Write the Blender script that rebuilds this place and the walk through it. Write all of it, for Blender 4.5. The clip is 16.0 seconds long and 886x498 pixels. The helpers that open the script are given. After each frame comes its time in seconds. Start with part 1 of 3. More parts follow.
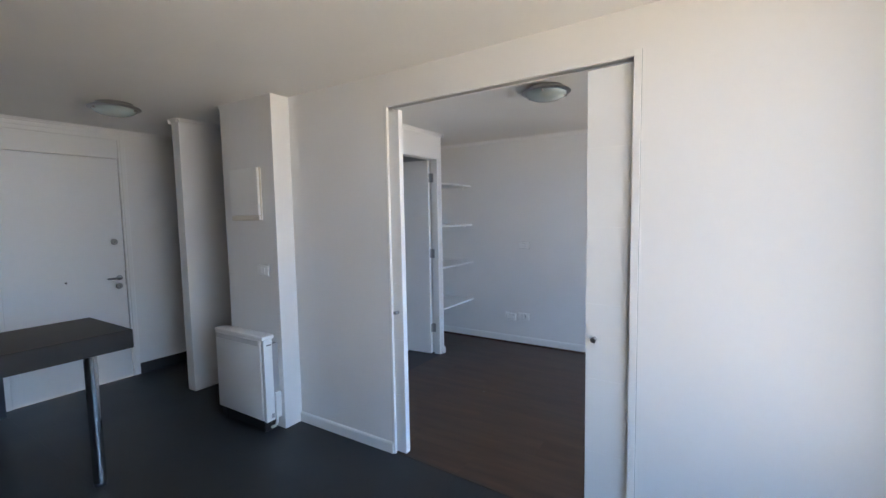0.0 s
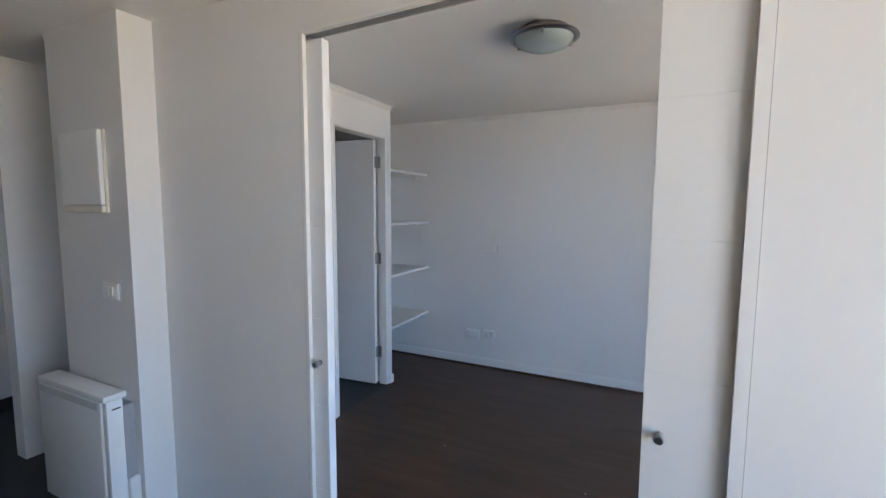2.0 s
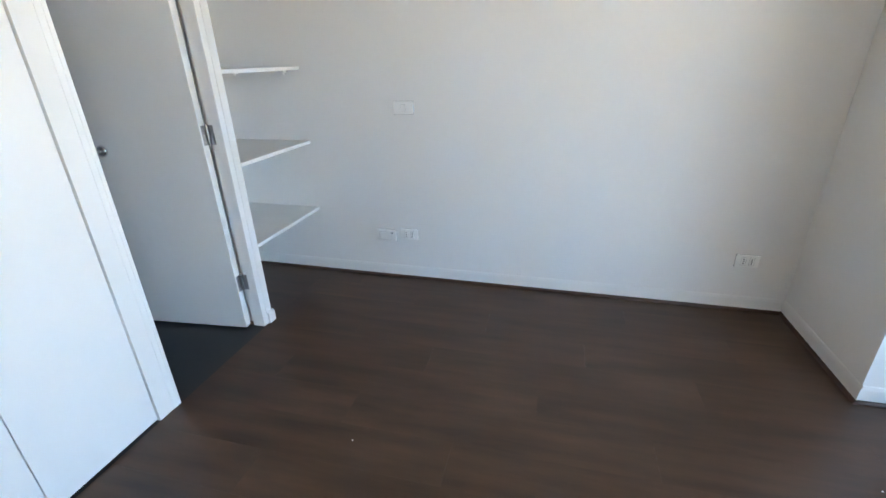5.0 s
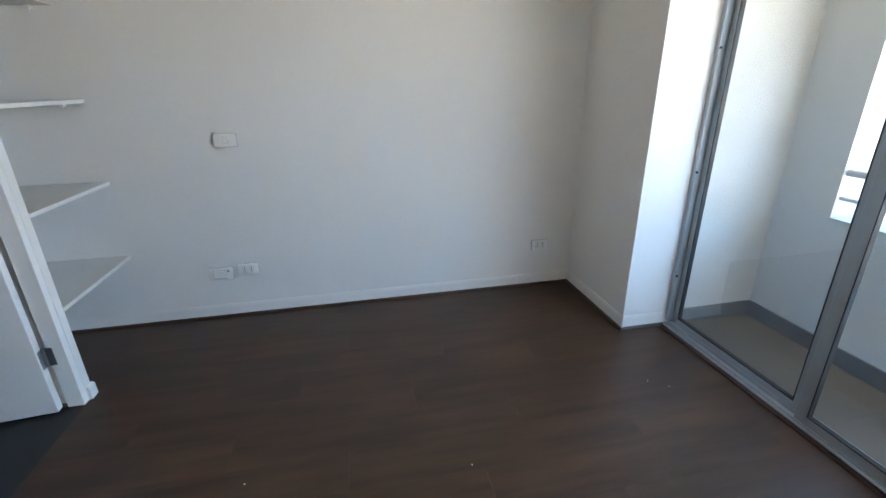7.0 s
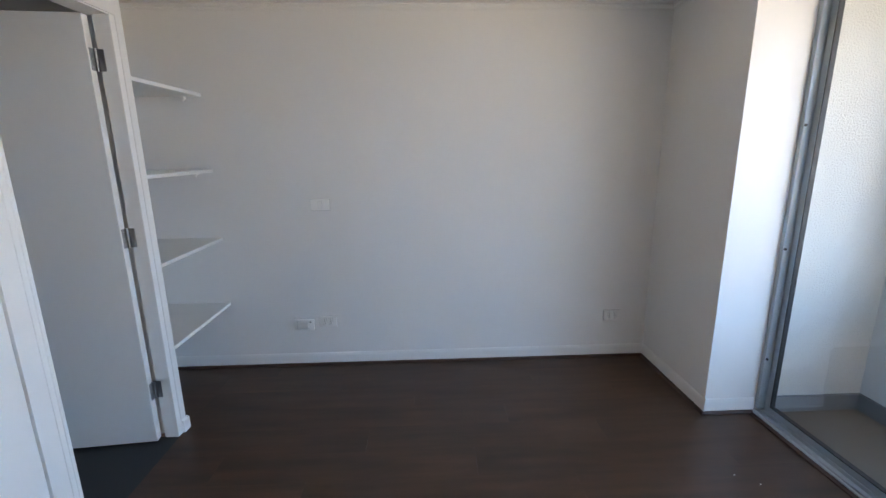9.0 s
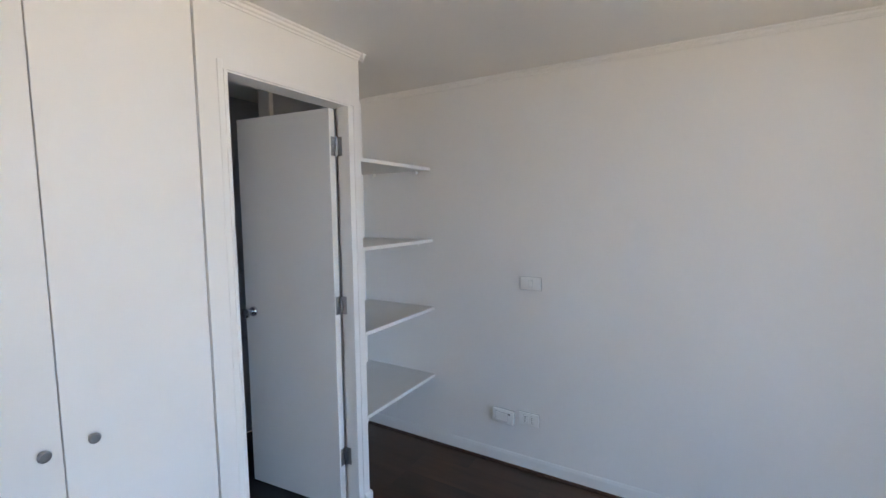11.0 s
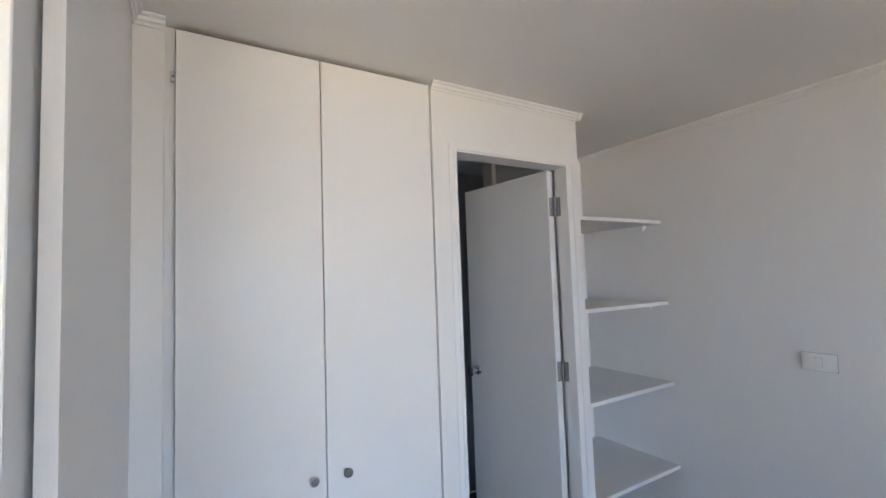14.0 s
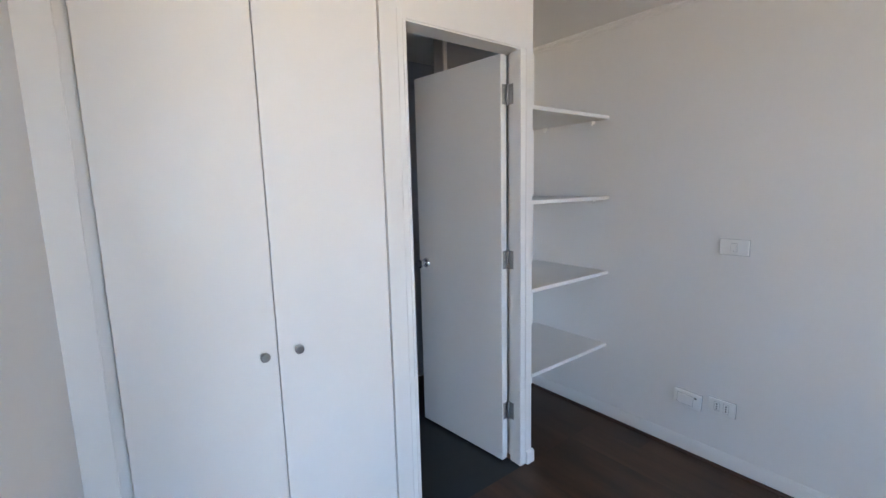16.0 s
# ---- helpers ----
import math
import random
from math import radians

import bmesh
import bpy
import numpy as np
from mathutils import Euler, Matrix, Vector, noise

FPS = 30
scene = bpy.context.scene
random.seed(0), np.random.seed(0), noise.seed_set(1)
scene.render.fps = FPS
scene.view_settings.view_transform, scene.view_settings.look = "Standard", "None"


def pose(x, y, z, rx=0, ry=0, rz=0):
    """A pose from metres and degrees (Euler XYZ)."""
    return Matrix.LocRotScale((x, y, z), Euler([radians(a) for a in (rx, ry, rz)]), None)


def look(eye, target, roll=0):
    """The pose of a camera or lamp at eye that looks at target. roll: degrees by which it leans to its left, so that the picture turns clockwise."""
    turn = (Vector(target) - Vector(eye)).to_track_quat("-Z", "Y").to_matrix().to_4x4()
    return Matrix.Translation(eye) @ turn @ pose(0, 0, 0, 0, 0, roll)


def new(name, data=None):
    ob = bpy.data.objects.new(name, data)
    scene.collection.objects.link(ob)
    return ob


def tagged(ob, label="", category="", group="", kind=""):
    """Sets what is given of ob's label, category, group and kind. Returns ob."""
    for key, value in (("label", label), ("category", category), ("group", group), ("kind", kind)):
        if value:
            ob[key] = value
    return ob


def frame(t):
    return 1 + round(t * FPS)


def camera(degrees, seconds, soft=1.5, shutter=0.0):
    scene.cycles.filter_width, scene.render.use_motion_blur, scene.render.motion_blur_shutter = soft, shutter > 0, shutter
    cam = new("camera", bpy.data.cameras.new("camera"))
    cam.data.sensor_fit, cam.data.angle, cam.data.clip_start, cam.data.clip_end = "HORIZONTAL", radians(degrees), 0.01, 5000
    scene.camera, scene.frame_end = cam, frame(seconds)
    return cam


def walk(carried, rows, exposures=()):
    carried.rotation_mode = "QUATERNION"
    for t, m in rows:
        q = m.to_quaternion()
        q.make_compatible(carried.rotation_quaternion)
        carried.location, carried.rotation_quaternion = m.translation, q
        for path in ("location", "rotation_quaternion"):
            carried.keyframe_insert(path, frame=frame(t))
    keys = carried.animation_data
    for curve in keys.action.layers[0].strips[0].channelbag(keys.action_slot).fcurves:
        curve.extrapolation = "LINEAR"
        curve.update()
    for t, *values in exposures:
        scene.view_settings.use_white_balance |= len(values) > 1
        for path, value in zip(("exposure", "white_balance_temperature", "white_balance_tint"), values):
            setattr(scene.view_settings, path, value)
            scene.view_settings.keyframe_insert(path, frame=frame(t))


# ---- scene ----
cam = camera(90.9, 16.0)
PATH = [
    (0, (1.648, -2.001, 1.462), (0.577, -0.319, 1.302), -1.0),
    (0.5, (1.525, -1.818, 1.471), (0.453, -0.137, 1.307), -0.6),
    (1, (1.432, -1.595, 1.455), (0.366, 0.088, 1.274), -0.5),
    (1.5, (1.322, -1.377, 1.455), (0.249, 0.301, 1.272), -0.1),
    (2, (1.152, -1.232, 1.47), (0.289, 0.563, 1.282), 0.3),
    (2.5, (1.029, -1.102, 1.444), (0.31, 0.754, 1.249), 0.0),
    (3, (0.975, -0.838, 1.457), (0.268, 1.017, 1.21), -0.3),
    (5.5, (0.654, 0.014, 1.351), (0.381, 1.804, 0.5), 0.2),
    (6, (0.578, -0.03, 1.371), (0.731, 1.784, 0.541), -2.8),
    (6.5, (0.551, -0.09, 1.395), (0.898, 1.707, 0.587), -2.1),
    (7, (0.55, -0.236, 1.39), (0.916, 1.598, 0.679), -0.9),
    (7.5, (0.553, -0.373, 1.395), (0.742, 1.516, 0.767), 0.0),
    (8, (0.526, -0.445, 1.394), (0.69, 1.463, 0.817), -0.3),
    (10.5, (0.546, 0.063, 1.523), (-0.078, 1.95, 1.301), -0.9),
    (11, (0.653, 0.151, 1.522), (-0.359, 1.867, 1.344), -0.6),
    (11.5, (0.664, 0.187, 1.519), (-0.634, 1.702, 1.38), -1.1),
    (12, (0.648, 0.195, 1.518), (-0.854, 1.511, 1.419), -1.8),
    (12.5, (0.632, 0.188, 1.539), (-1.002, 1.339, 1.464), -1.9),
    (13, (0.636, 0.174, 1.56), (-1.078, 1.204, 1.534), -1.7),
    (13.5, (0.635, 0.171, 1.549), (-1.078, 1.199, 1.632), -1.9),
    (14, (0.627, 0.191, 1.522), (-1.081, 1.225, 1.644), -2.0),
    (14.5, (0.613, 0.199, 1.485), (-1.077, 1.265, 1.571), -2.0),
    (15, (0.609, 0.212, 1.462), (-1.072, 1.295, 1.433), -2.1),
    (15.5, (0.612, 0.215, 1.442), (-1.043, 1.321, 1.249), -2.0),
    (16, (0.601, 0.198, 1.42), (-0.966, 1.407, 1.134), -1.4),
]
walk(cam, [(t, look(eye, target, roll)) for t, eye, target, roll in PATH],
     exposures=[(0.0, 2.05, 5750, 12), (1.5, 1.97, 5780, 12), (2.5, 1.84, 5800, 12), (3.0, 2.02, 5900, 13), (5.5, 2.94, 6350, 7), (6.5, 2.62, 6250, 7), (7.0, 2.46, 6200, 7), (7.5, 2.26, 6150, 8), (8.0, 2.2, 6150, 10),
                (10.5, 2.28, 6250, 13), (13.5, 2.17, 6200, 13), (15.0, 2.19, 6200, 14), (16.0, 2.38, 6300, 14)])

# ---- sky, sun and added daylight lamps ----
SUN_ELEVATION, SUN_AZIMUTH = radians(48), radians(250)
world = bpy.data.worlds.new("sky")
scene.world = world
world.use_nodes = True
wn = world.node_tree.nodes
sky = wn.new("ShaderNodeTexSky")
sky.sky_type = "NISHITA"
sky.sun_disc = False
sky.sun_elevation = SUN_ELEVATION
sky.sun_rotation = SUN_AZIMUTH
wn["Background"].inputs["Strength"].default_value = 0.15
world.node_tree.links.new(sky.outputs[0], wn["Background"].inputs["Color"])
sun_data = bpy.data.lights.new("sun", "SUN")
sun_data.energy, sun_data.angle, sun_data.color = 4.0, radians(0.5), (1.0, 0.94, 0.86)
sun = new("sun", sun_data)
sun_dir = Vector((math.sin(SUN_AZIMUTH) * math.cos(SUN_ELEVATION), math.cos(SUN_AZIMUTH) * math.cos(SUN_ELEVATION), math.sin(SUN_ELEVATION)))
sun.matrix_world = look(sun_dir * 40, (0, 0, 0))


def daylight_lamp(name, x, y0, y1, z0, z1, tilt, watts, color):
    """An added area lamp outside the +x facade, for daylight through its windows: from the sky above, or up from the
    sunlit ground.
    """
    data = bpy.data.lights.new(name, "AREA")
    data.shape, data.size, data.size_y = "RECTANGLE", y1 - y0, z1 - z0
    data.energy, data.color, data.spread = watts, color, radians(170)
    ob = new(name, data)
    y, z = (y0 + y1) / 2, (z0 + z1) / 2
    c = math.cos(radians(tilt))
    ob.matrix_world = look((x, y, z), (x - c * math.cos(radians(BEARING)), y + c * math.sin(radians(BEARING)), z + math.sin(radians(tilt))))
    return ob


SKY_TINT, GROUND_TINT = (0.42, 0.66, 1.0), (1.0, 0.76, 0.47)
BEARING = 28         # degrees the added lamps turn toward +y, to brighten walls facing -y
# two large lamps added outside, on top of the world sky
daylight_lamp("added_sky_lamp", 5.60, -7.00, 5.00, 1.30, 4.50, -37, 186.0, SKY_TINT)
daylight_lamp("added_ground_lamp", 5.60, -7.00, 5.00, -1.60, 1.40, 31, 158.0, GROUND_TINT)


# ---- materials ----
def material(name, color, rough=0.5, metal=0.0, spread=0.04, grain=60.0, bump=0.0, bump_scale=200.0, stain=0.0, stain_scale=1.3,
             coat=0.0, stretch=(1, 1, 1), island=0.0, spec=0.5, depth=0.002):
    """Colour varied at two scales, roughness variation and fine relief, all in metres."""
    m = bpy.data.materials.new(name)
    m.use_nodes = True
    n, l = m.node_tree.nodes, m.node_tree.links
    b = n["Principled BSDF"]
    co = n.new("ShaderNodeTexCoord")
    mp = n.new("ShaderNodeMapping")
    mp.inputs["Scale"].default_value = stretch
    geo = n.new("ShaderNodeNewGeometry")
    l.new(geo.outputs["Position"], mp.inputs["Vector"])
    fine, wide = n.new("ShaderNodeTexNoise"), n.new("ShaderNodeTexNoise")
    fine.inputs["Scale"].default_value, fine.inputs["Detail"].default_value = grain, 5
    wide.inputs["Scale"].default_value, wide.inputs["Detail"].default_value = stain_scale, 3
    l.new(mp.outputs[0], fine.inputs["Vector"])
    l.new(mp.outputs[0], wide.inputs["Vector"])
    hsv = n.new("ShaderNodeHueSaturation")
    hsv.inputs["Color"].default_value = (*color, 1)
    a = n.new("ShaderNodeMapRange")
    a.inputs["To Min"].default_value, a.inputs["To Max"].default_value = 1 - spread, 1 + spread
    l.new(fine.outputs["Fac"], a.inputs["Value"])
    c = n.new("ShaderNodeMapRange")
    c.inputs["From Min"].default_value, c.inputs["From Max"].default_value = 0.35, 0.65
    c.inputs["To Min"].default_value, c.inputs["To Max"].default_value = 1 - stain, 1 + stain * 0.4
    l.new(wide.outputs["Fac"], c.inputs["Value"])
    mul = n.new("ShaderNodeMath")
    mul.operation = "MULTIPLY"
    l.new(a.outputs[0], mul.inputs[0])
    l.new(c.outputs[0], mul.inputs[1])
    value = mul.outputs[0]
    if island:
        info = n.new("ShaderNodeObjectInfo")
        r = n.new("ShaderNodeMapRange")
        r.inputs["To Min"].default_value, r.inputs["To Max"].default_value = 1 - island, 1 + island
        l.new(info.outputs["Random"], r.inputs["Value"])
        mul2 = n.new("ShaderNodeMath")
        mul2.operation = "MULTIPLY"
        l.new(value, mul2.inputs[0])
        l.new(r.outputs[0], mul2.inputs[1])
        value = mul2.outputs[0]
    l.new(value, hsv.inputs["Value"])
    l.new(hsv.outputs[0], b.inputs["Base Color"])
    rr = n.new("ShaderNodeMapRange")
    rr.inputs["To Min"].default_value, rr.inputs["To Max"].default_value = max(rough - 0.08, 0.02), min(rough + 0.08, 1)
    l.new(wide.outputs["Fac"], rr.inputs["Value"])
    l.new(rr.outputs[0], b.inputs["Roughness"])
    b.inputs["Metallic"].default_value = metal
    b.inputs["Coat Weight"].default_value = coat
    b.inputs["Specular IOR Level"].default_value = spec
    if bump:
        rel = n.new("ShaderNodeTexNoise")
        rel.inputs["Scale"].default_value, rel.inputs["Detail"].default_value = bump_scale, 4
        l.new(mp.outputs[0], rel.inputs["Vector"])
        bp = n.new("ShaderNodeBump")
        bp.inputs["Strength"].default_value, bp.inputs["Distance"].default_value = bump, depth
        l.new(rel.outputs["Fac"], bp.inputs["Height"])
        l.new(bp.outputs[0], b.inputs["Normal"])
    return m


def laminate(name):
    """Dark walnut laminate: long streaks along x, broad cloudy figure, one tone a plank."""
    m = bpy.data.materials.new(name)
    m.use_nodes = True
    n, l = m.node_tree.nodes, m.node_tree.links
    b = n["Principled BSDF"]
    geo, info = n.new("ShaderNodeNewGeometry"), n.new("ShaderNodeObjectInfo")
    off = n.new("ShaderNodeVectorMath")
    off.operation = "MULTIPLY_ADD"
    off.inputs[1].default_value = (7.3, 3.1, 5.7)
    l.new(info.outputs["Random"], off.inputs[0])
    l.new(geo.outputs["Position"], off.inputs[2])
    mp = n.new("ShaderNodeMapping")
    mp.inputs["Scale"].default_value = (1.1, 8.0, 1.0)
    l.new(off.outputs[0], mp.inputs["Vector"])
    streak, fibre, cloud = (n.new("ShaderNodeTexNoise") for _ in range(3))
    for node, s, d in ((streak, 1.6, 6), (fibre, 14.0, 4), (cloud, 2.2, 3)):
        node.inputs["Scale"].default_value, node.inputs["Detail"].default_value = s, d
    l.new(mp.outputs[0], streak.inputs["Vector"])
    l.new(mp.outputs[0], fibre.inputs["Vector"])
    l.new(off.outputs[0], cloud.inputs["Vector"])
    mix = n.new("ShaderNodeMath")
    mix.operation = "MULTIPLY_ADD"
    mix.inputs[1].default_value = 0.16
    l.new(fibre.outputs["Fac"], mix.inputs[0])
    l.new(streak.outputs["Fac"], mix.inputs[2])
    ramp = n.new("ShaderNodeValToRGB")
    ramp.color_ramp.elements[0].position, ramp.color_ramp.elements[0].color = 0.36, (0.036, 0.0192, 0.0120, 1)
    ramp.color_ramp.elements[1].position, ramp.color_ramp.elements[1].color = 0.82, (0.079, 0.0415, 0.0240, 1)
    l.new(mix.outputs[0], ramp.inputs["Fac"])
    hsv = n.new("ShaderNodeHueSaturation")
    l.new(ramp.outputs[0], hsv.inputs["Color"])
    tone, cl, mul = n.new("ShaderNodeMapRange"), n.new("ShaderNodeMapRange"), n.new("ShaderNodeMath")
    tone.inputs["To Min"].default_value, tone.inputs["To Max"].default_value = 0.97, 1.03
    cl.inputs["To Min"].default_value, cl.inputs["To Max"].default_value = 0.60, 1.40
    mul.operation = "MULTIPLY"
    l.new(info.outputs["Random"], tone.inputs["Value"])
    l.new(cloud.outputs["Fac"], cl.inputs["Value"])
    l.new(tone.outputs[0], mul.inputs[0])
    l.new(cl.outputs[0], mul.inputs[1])
    l.new(mul.outputs[0], hsv.inputs["Value"])
    l.new(hsv.outputs[0], b.inputs["Base Color"])
    rr = n.new("ShaderNodeMapRange")
    rr.inputs["To Min"].default_value, rr.inputs["To Max"].default_value = 0.28, 0.44
    b.inputs["Specular IOR Level"].default_value = 0.38
    l.new(cloud.outputs["Fac"], rr.inputs["Value"])
    l.new(rr.outputs[0], b.inputs["Roughness"])
    bp = n.new("ShaderNodeBump")
    bp.inputs["Strength"].default_value, bp.inputs["Distance"].default_value = 0.12, 0.001
    l.new(fibre.outputs["Fac"], bp.inputs["Height"])
    l.new(bp.outputs[0], b.inputs["Normal"])
    return m


def glass(name, color=(0.93, 0.97, 0.96)):
    m = bpy.data.materials.new(name)
    m.use_nodes = True
    b = m.node_tree.nodes["Principled BSDF"]
    b.inputs["Base Color"].default_value = (*color, 1)
    b.inputs["Roughness"].default_value = 0.0
    b.inputs["IOR"].default_value = 1.45
    b.inputs["Transmission Weight"].default_value = 1.0
    return m


WALL = material("wall_paint", (0.81, 0.80, 0.785), 0.62, spread=0.012, grain=40, bump=0.10, bump_scale=260, stain=0.025, stain_scale=1.1)
CEILING = material("ceiling_paint", (0.80, 0.79, 0.77), 0.8, spread=0.015, grain=40, bump=0.14, bump_scale=180, stain=0.03)
GLOSS = material("white_enamel", (0.82, 0.815, 0.80), 0.38, spread=0.01, grain=30, bump=0.05, bump_scale=120, stain=0.02)
LEAF = material("white_door_paint", (0.80, 0.80, 0.79), 0.42, spread=0.012, grain=25, bump=0.05, bump_scale=150, stain=0.02)
MELAMINE = material("white_melamine", (0.81, 0.80, 0.785), 0.40, spread=0.01, grain=50, stain=0.025, stain_scale=1.8)
# white shelf board toned down, as less light falls on its top
SHELFBOARD = material("shaded_melamine", (0.74, 0.73, 0.705), 0.45, spread=0.015, grain=50, stain=0.04, stain_scale=2.0)
PLASTIC = material("white_plastic", (0.85, 0.845, 0.825), 0.35, spread=0.01)
AGED = material("cream_plastic", (0.74, 0.69, 0.60), 0.4, spread=0.015, stain=0.03)
HEATER = material("heater_enamel", (0.80, 0.795, 0.775), 0.4, spread=0.012, stain=0.025, stain_scale=4)
# also colours the painted shadow rims of the plates and the trim gap strips
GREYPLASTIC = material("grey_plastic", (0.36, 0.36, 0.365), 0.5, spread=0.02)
BLACK = material("black_plastic", (0.015, 0.015, 0.017), 0.45, spread=0.1)
TILE = material("dark_grey_tile", (0.0150, 0.0160, 0.0185), 0.38, spread=0.10, grain=45, bump=0.05, bump_scale=90, stain=0.12, stain_scale=2.2, island=0.02, spec=0.4)
BATHTILE = material("grey_bathroom_tile", (0.46, 0.48, 0.52), 0.4, spread=0.05, stain=0.06)
GROUT = material("dark_grout", (0.0145, 0.0155, 0.018), 0.8, spread=0.1)
DARKBASE = material("dark_baseboard", (0.035, 0.033, 0.033), 0.45, spread=0.08)
WALNUT = laminate("walnut_laminate")
WALNUTTRIM = material("walnut_trim", (0.055, 0.026, 0.018), 0.42, spread=0.15, grain=30, stretch=(1, 1, 8))
BRONZE = material("dark_threshold", (0.05, 0.035, 0.025), 0.4, metal=0.3, spread=0.08)
ALU = material("anodised_aluminium", (0.40, 0.45, 0.50), 0.40, metal=0.35, spread=0.04, grain=80, stain=0.06, stain_scale=5)
ALUDARK = material("track_aluminium", (0.52, 0.52, 0.52), 0.4, metal=0.6, spread=0.05)
VENT = material("pale_grille_plastic", (0.60, 0.60, 0.59), 0.5, spread=0.02)
RUBBER = material("black_gasket", (0.02, 0.02, 0.022), 0.6, spread=0.05)
STEEL = material("brushed_steel", (0.36, 0.36, 0.37), 0.34, metal=1.0, spread=0.05, grain=200)
CHROME = material("chrome", (0.62, 0.62, 0.63), 0.12, metal=1.0, spread=0.02)
NICKEL = material("satin_nickel", (0.32, 0.31, 0.30), 0.33, metal=1.0, spread=0.04)
FROST = material("frosted_glass", (0.40, 0.46, 0.45), 0.22, spread=0.02, coat=0.3)
SLAB = material("dark_counter_laminate", (0.018, 0.0165, 0.018), 0.45, spread=0.10, grain=120, stain=0.05, spec=0.35)
CABINET = material("dark_cabinet_laminate", (0.030, 0.032, 0.040), 0.4, spread=0.06)
STUCCO = material("white_stucco", (0.52, 0.51, 0.49), 0.85, spread=0.08, grain=110, bump=1.0, bump_scale=115, stain=0.10, stain_scale=1.6, depth=0.008)
RENDERED = material("painted_render", (0.54, 0.55, 0.56), 0.75, spread=0.02, grain=40, bump=0.18, bump_scale=60, stain=0.05, stain_scale=2)
KERB = material("grey_kerb_paint", (0.14, 0.15, 0.165), 0.6, spread=0.06, stain=0.08, stain_scale=4)
BALCONY = material("beige_balcony_tile", (0.14, 0.122, 0.102), 0.6, spread=0.06, grain=50, stain=0.08, stain_scale=3, island=0.03)
GROUND = material("dry_ground", (0.30, 0.255, 0.20), 0.95, spread=0.15, grain=0.8, stain=0.25, stain_scale=0.05)
GLASS = glass("window_glass")


# ---- mesh helpers ----
def add_box(bm, x0, x1, y0, y1, z0, z1, m=None):
    vs = [bm.verts.new((x, y, z)) for x in (x0, x1) for y in (y0, y1) for z in (z0, z1)]
    if m is not None:
        for v in vs:
            v.co = m @ v.co
    for f in ((0, 1, 3, 2), (4, 6, 7, 5), (0, 4, 5, 1), (2, 3, 7, 6), (0, 2, 6, 4), (1, 5, 7, 3)):
        bm.faces.new([vs[i] for i in f])
    return vs


def boxes(*rows):
    bm = bmesh.new()
    for r in rows:
        add_box(bm, *r)
    return bm


def soft_box(x0, x1, y0, y1, z0, z1, r=0.003, seg=2):
    bm = boxes((x0, x1, y0, y1, z0, z1))
    bmesh.ops.bevel(bm, geom=bm.edges[:], offset=r, segments=seg, affect="EDGES", profile=0.5)
    return bm


def lathe(profile, steps=32):
    """A solid turned round z from (radius, z) pairs."""
    bm = bmesh.new()
    rings = []
    for r, z in profile:
        if r < 1e-5:
            rings.append([bm.verts.new((0, 0, z))])
        else:
            rings.append([bm.verts.new((r * math.cos(2 * math.pi * i / steps), r * math.sin(2 * math.pi * i / steps), z)) for i in range(steps)])
    for a, b in zip(rings, rings[1:]):
        for i in range(steps):
            j = (i + 1) % steps
            if len(a) == 1 and len(b) > 1:
                bm.faces.new((a[0], b[i], b[j]))
            elif len(b) == 1 and len(a) > 1:
                bm.faces.new((a[i], b[0], a[j]))
            elif len(a) > 1:
                bm.faces.new((a[i], b[i], b[j], a[j]))
    return bm


def turned(bm, m):
    bm.transform(m)
    return bm


def extruded(profile, length, m):
    """A profile of (u, v) pairs in the xz plane, run along y for length, laid by m."""
    bm = bmesh.new()
    a = [bm.verts.new((u, 0, v)) for u, v in profile]
    b = [bm.verts.new((u, length, v)) for u, v in profile]
    k = len(profile)
    for i in range(k):
        bm.faces.new((a[i], a[(i + 1) % k], b[(i + 1) % k], b[i]))
    bm.faces.new(a[::-1])
    bm.faces.new(b)
    bm.transform(m)
    return bm


def run(profile, x, y, length, facing):
    """A moulding whose back lies on a wall that faces the given way."""
    rz = {"+x": 0, "+y": 90, "-x": 180, "-y": 270}[facing]
    return extruded(profile, length, pose(x, y, 0, 0, 0, rz))


def joined(*bms):
    out = bmesh.new()
    for b in bms:
        me = bpy.data.meshes.new("tmp")
        b.to_mesh(me)
        b.free()
        out.from_mesh(me)
        bpy.data.meshes.remove(me)
    return out


def mesh(name, bm, mat, smooth=False):
    bmesh.ops.recalc_face_normals(bm, faces=bm.faces[:])
    me = bpy.data.meshes.new(name)
    bm.to_mesh(me)
    bm.free()
    me.materials.append(mat)
    if smooth:
        for p in me.polygons:
            p.use_smooth = True
        me.set_sharp_from_angle(angle=radians(35))
    return me


def thing(name, bm, mat, label, category, group="", smooth=False):
    return tagged(new(name, mesh(name, bm, mat, smooth)), label, category, group)


def structure(name, bm, mat, label="", category=""):
    return tagged(new(name, mesh(name, bm, mat)), label, category, kind="structure")


def base(name, x, y, z, label, category, group="", rz=0.0):
    ob = tagged(new(name), label, category, group)
    ob.matrix_world = pose(x, y, z, 0, 0, rz)
    ob.empty_display_size = 0.05
    return ob


def part(name, bm, mat, parent, label="", smooth=False):
    ob = new(name, mesh(name, bm, mat, smooth))
    ob.parent = parent
    if label:
        ob["label"] = label
    return ob


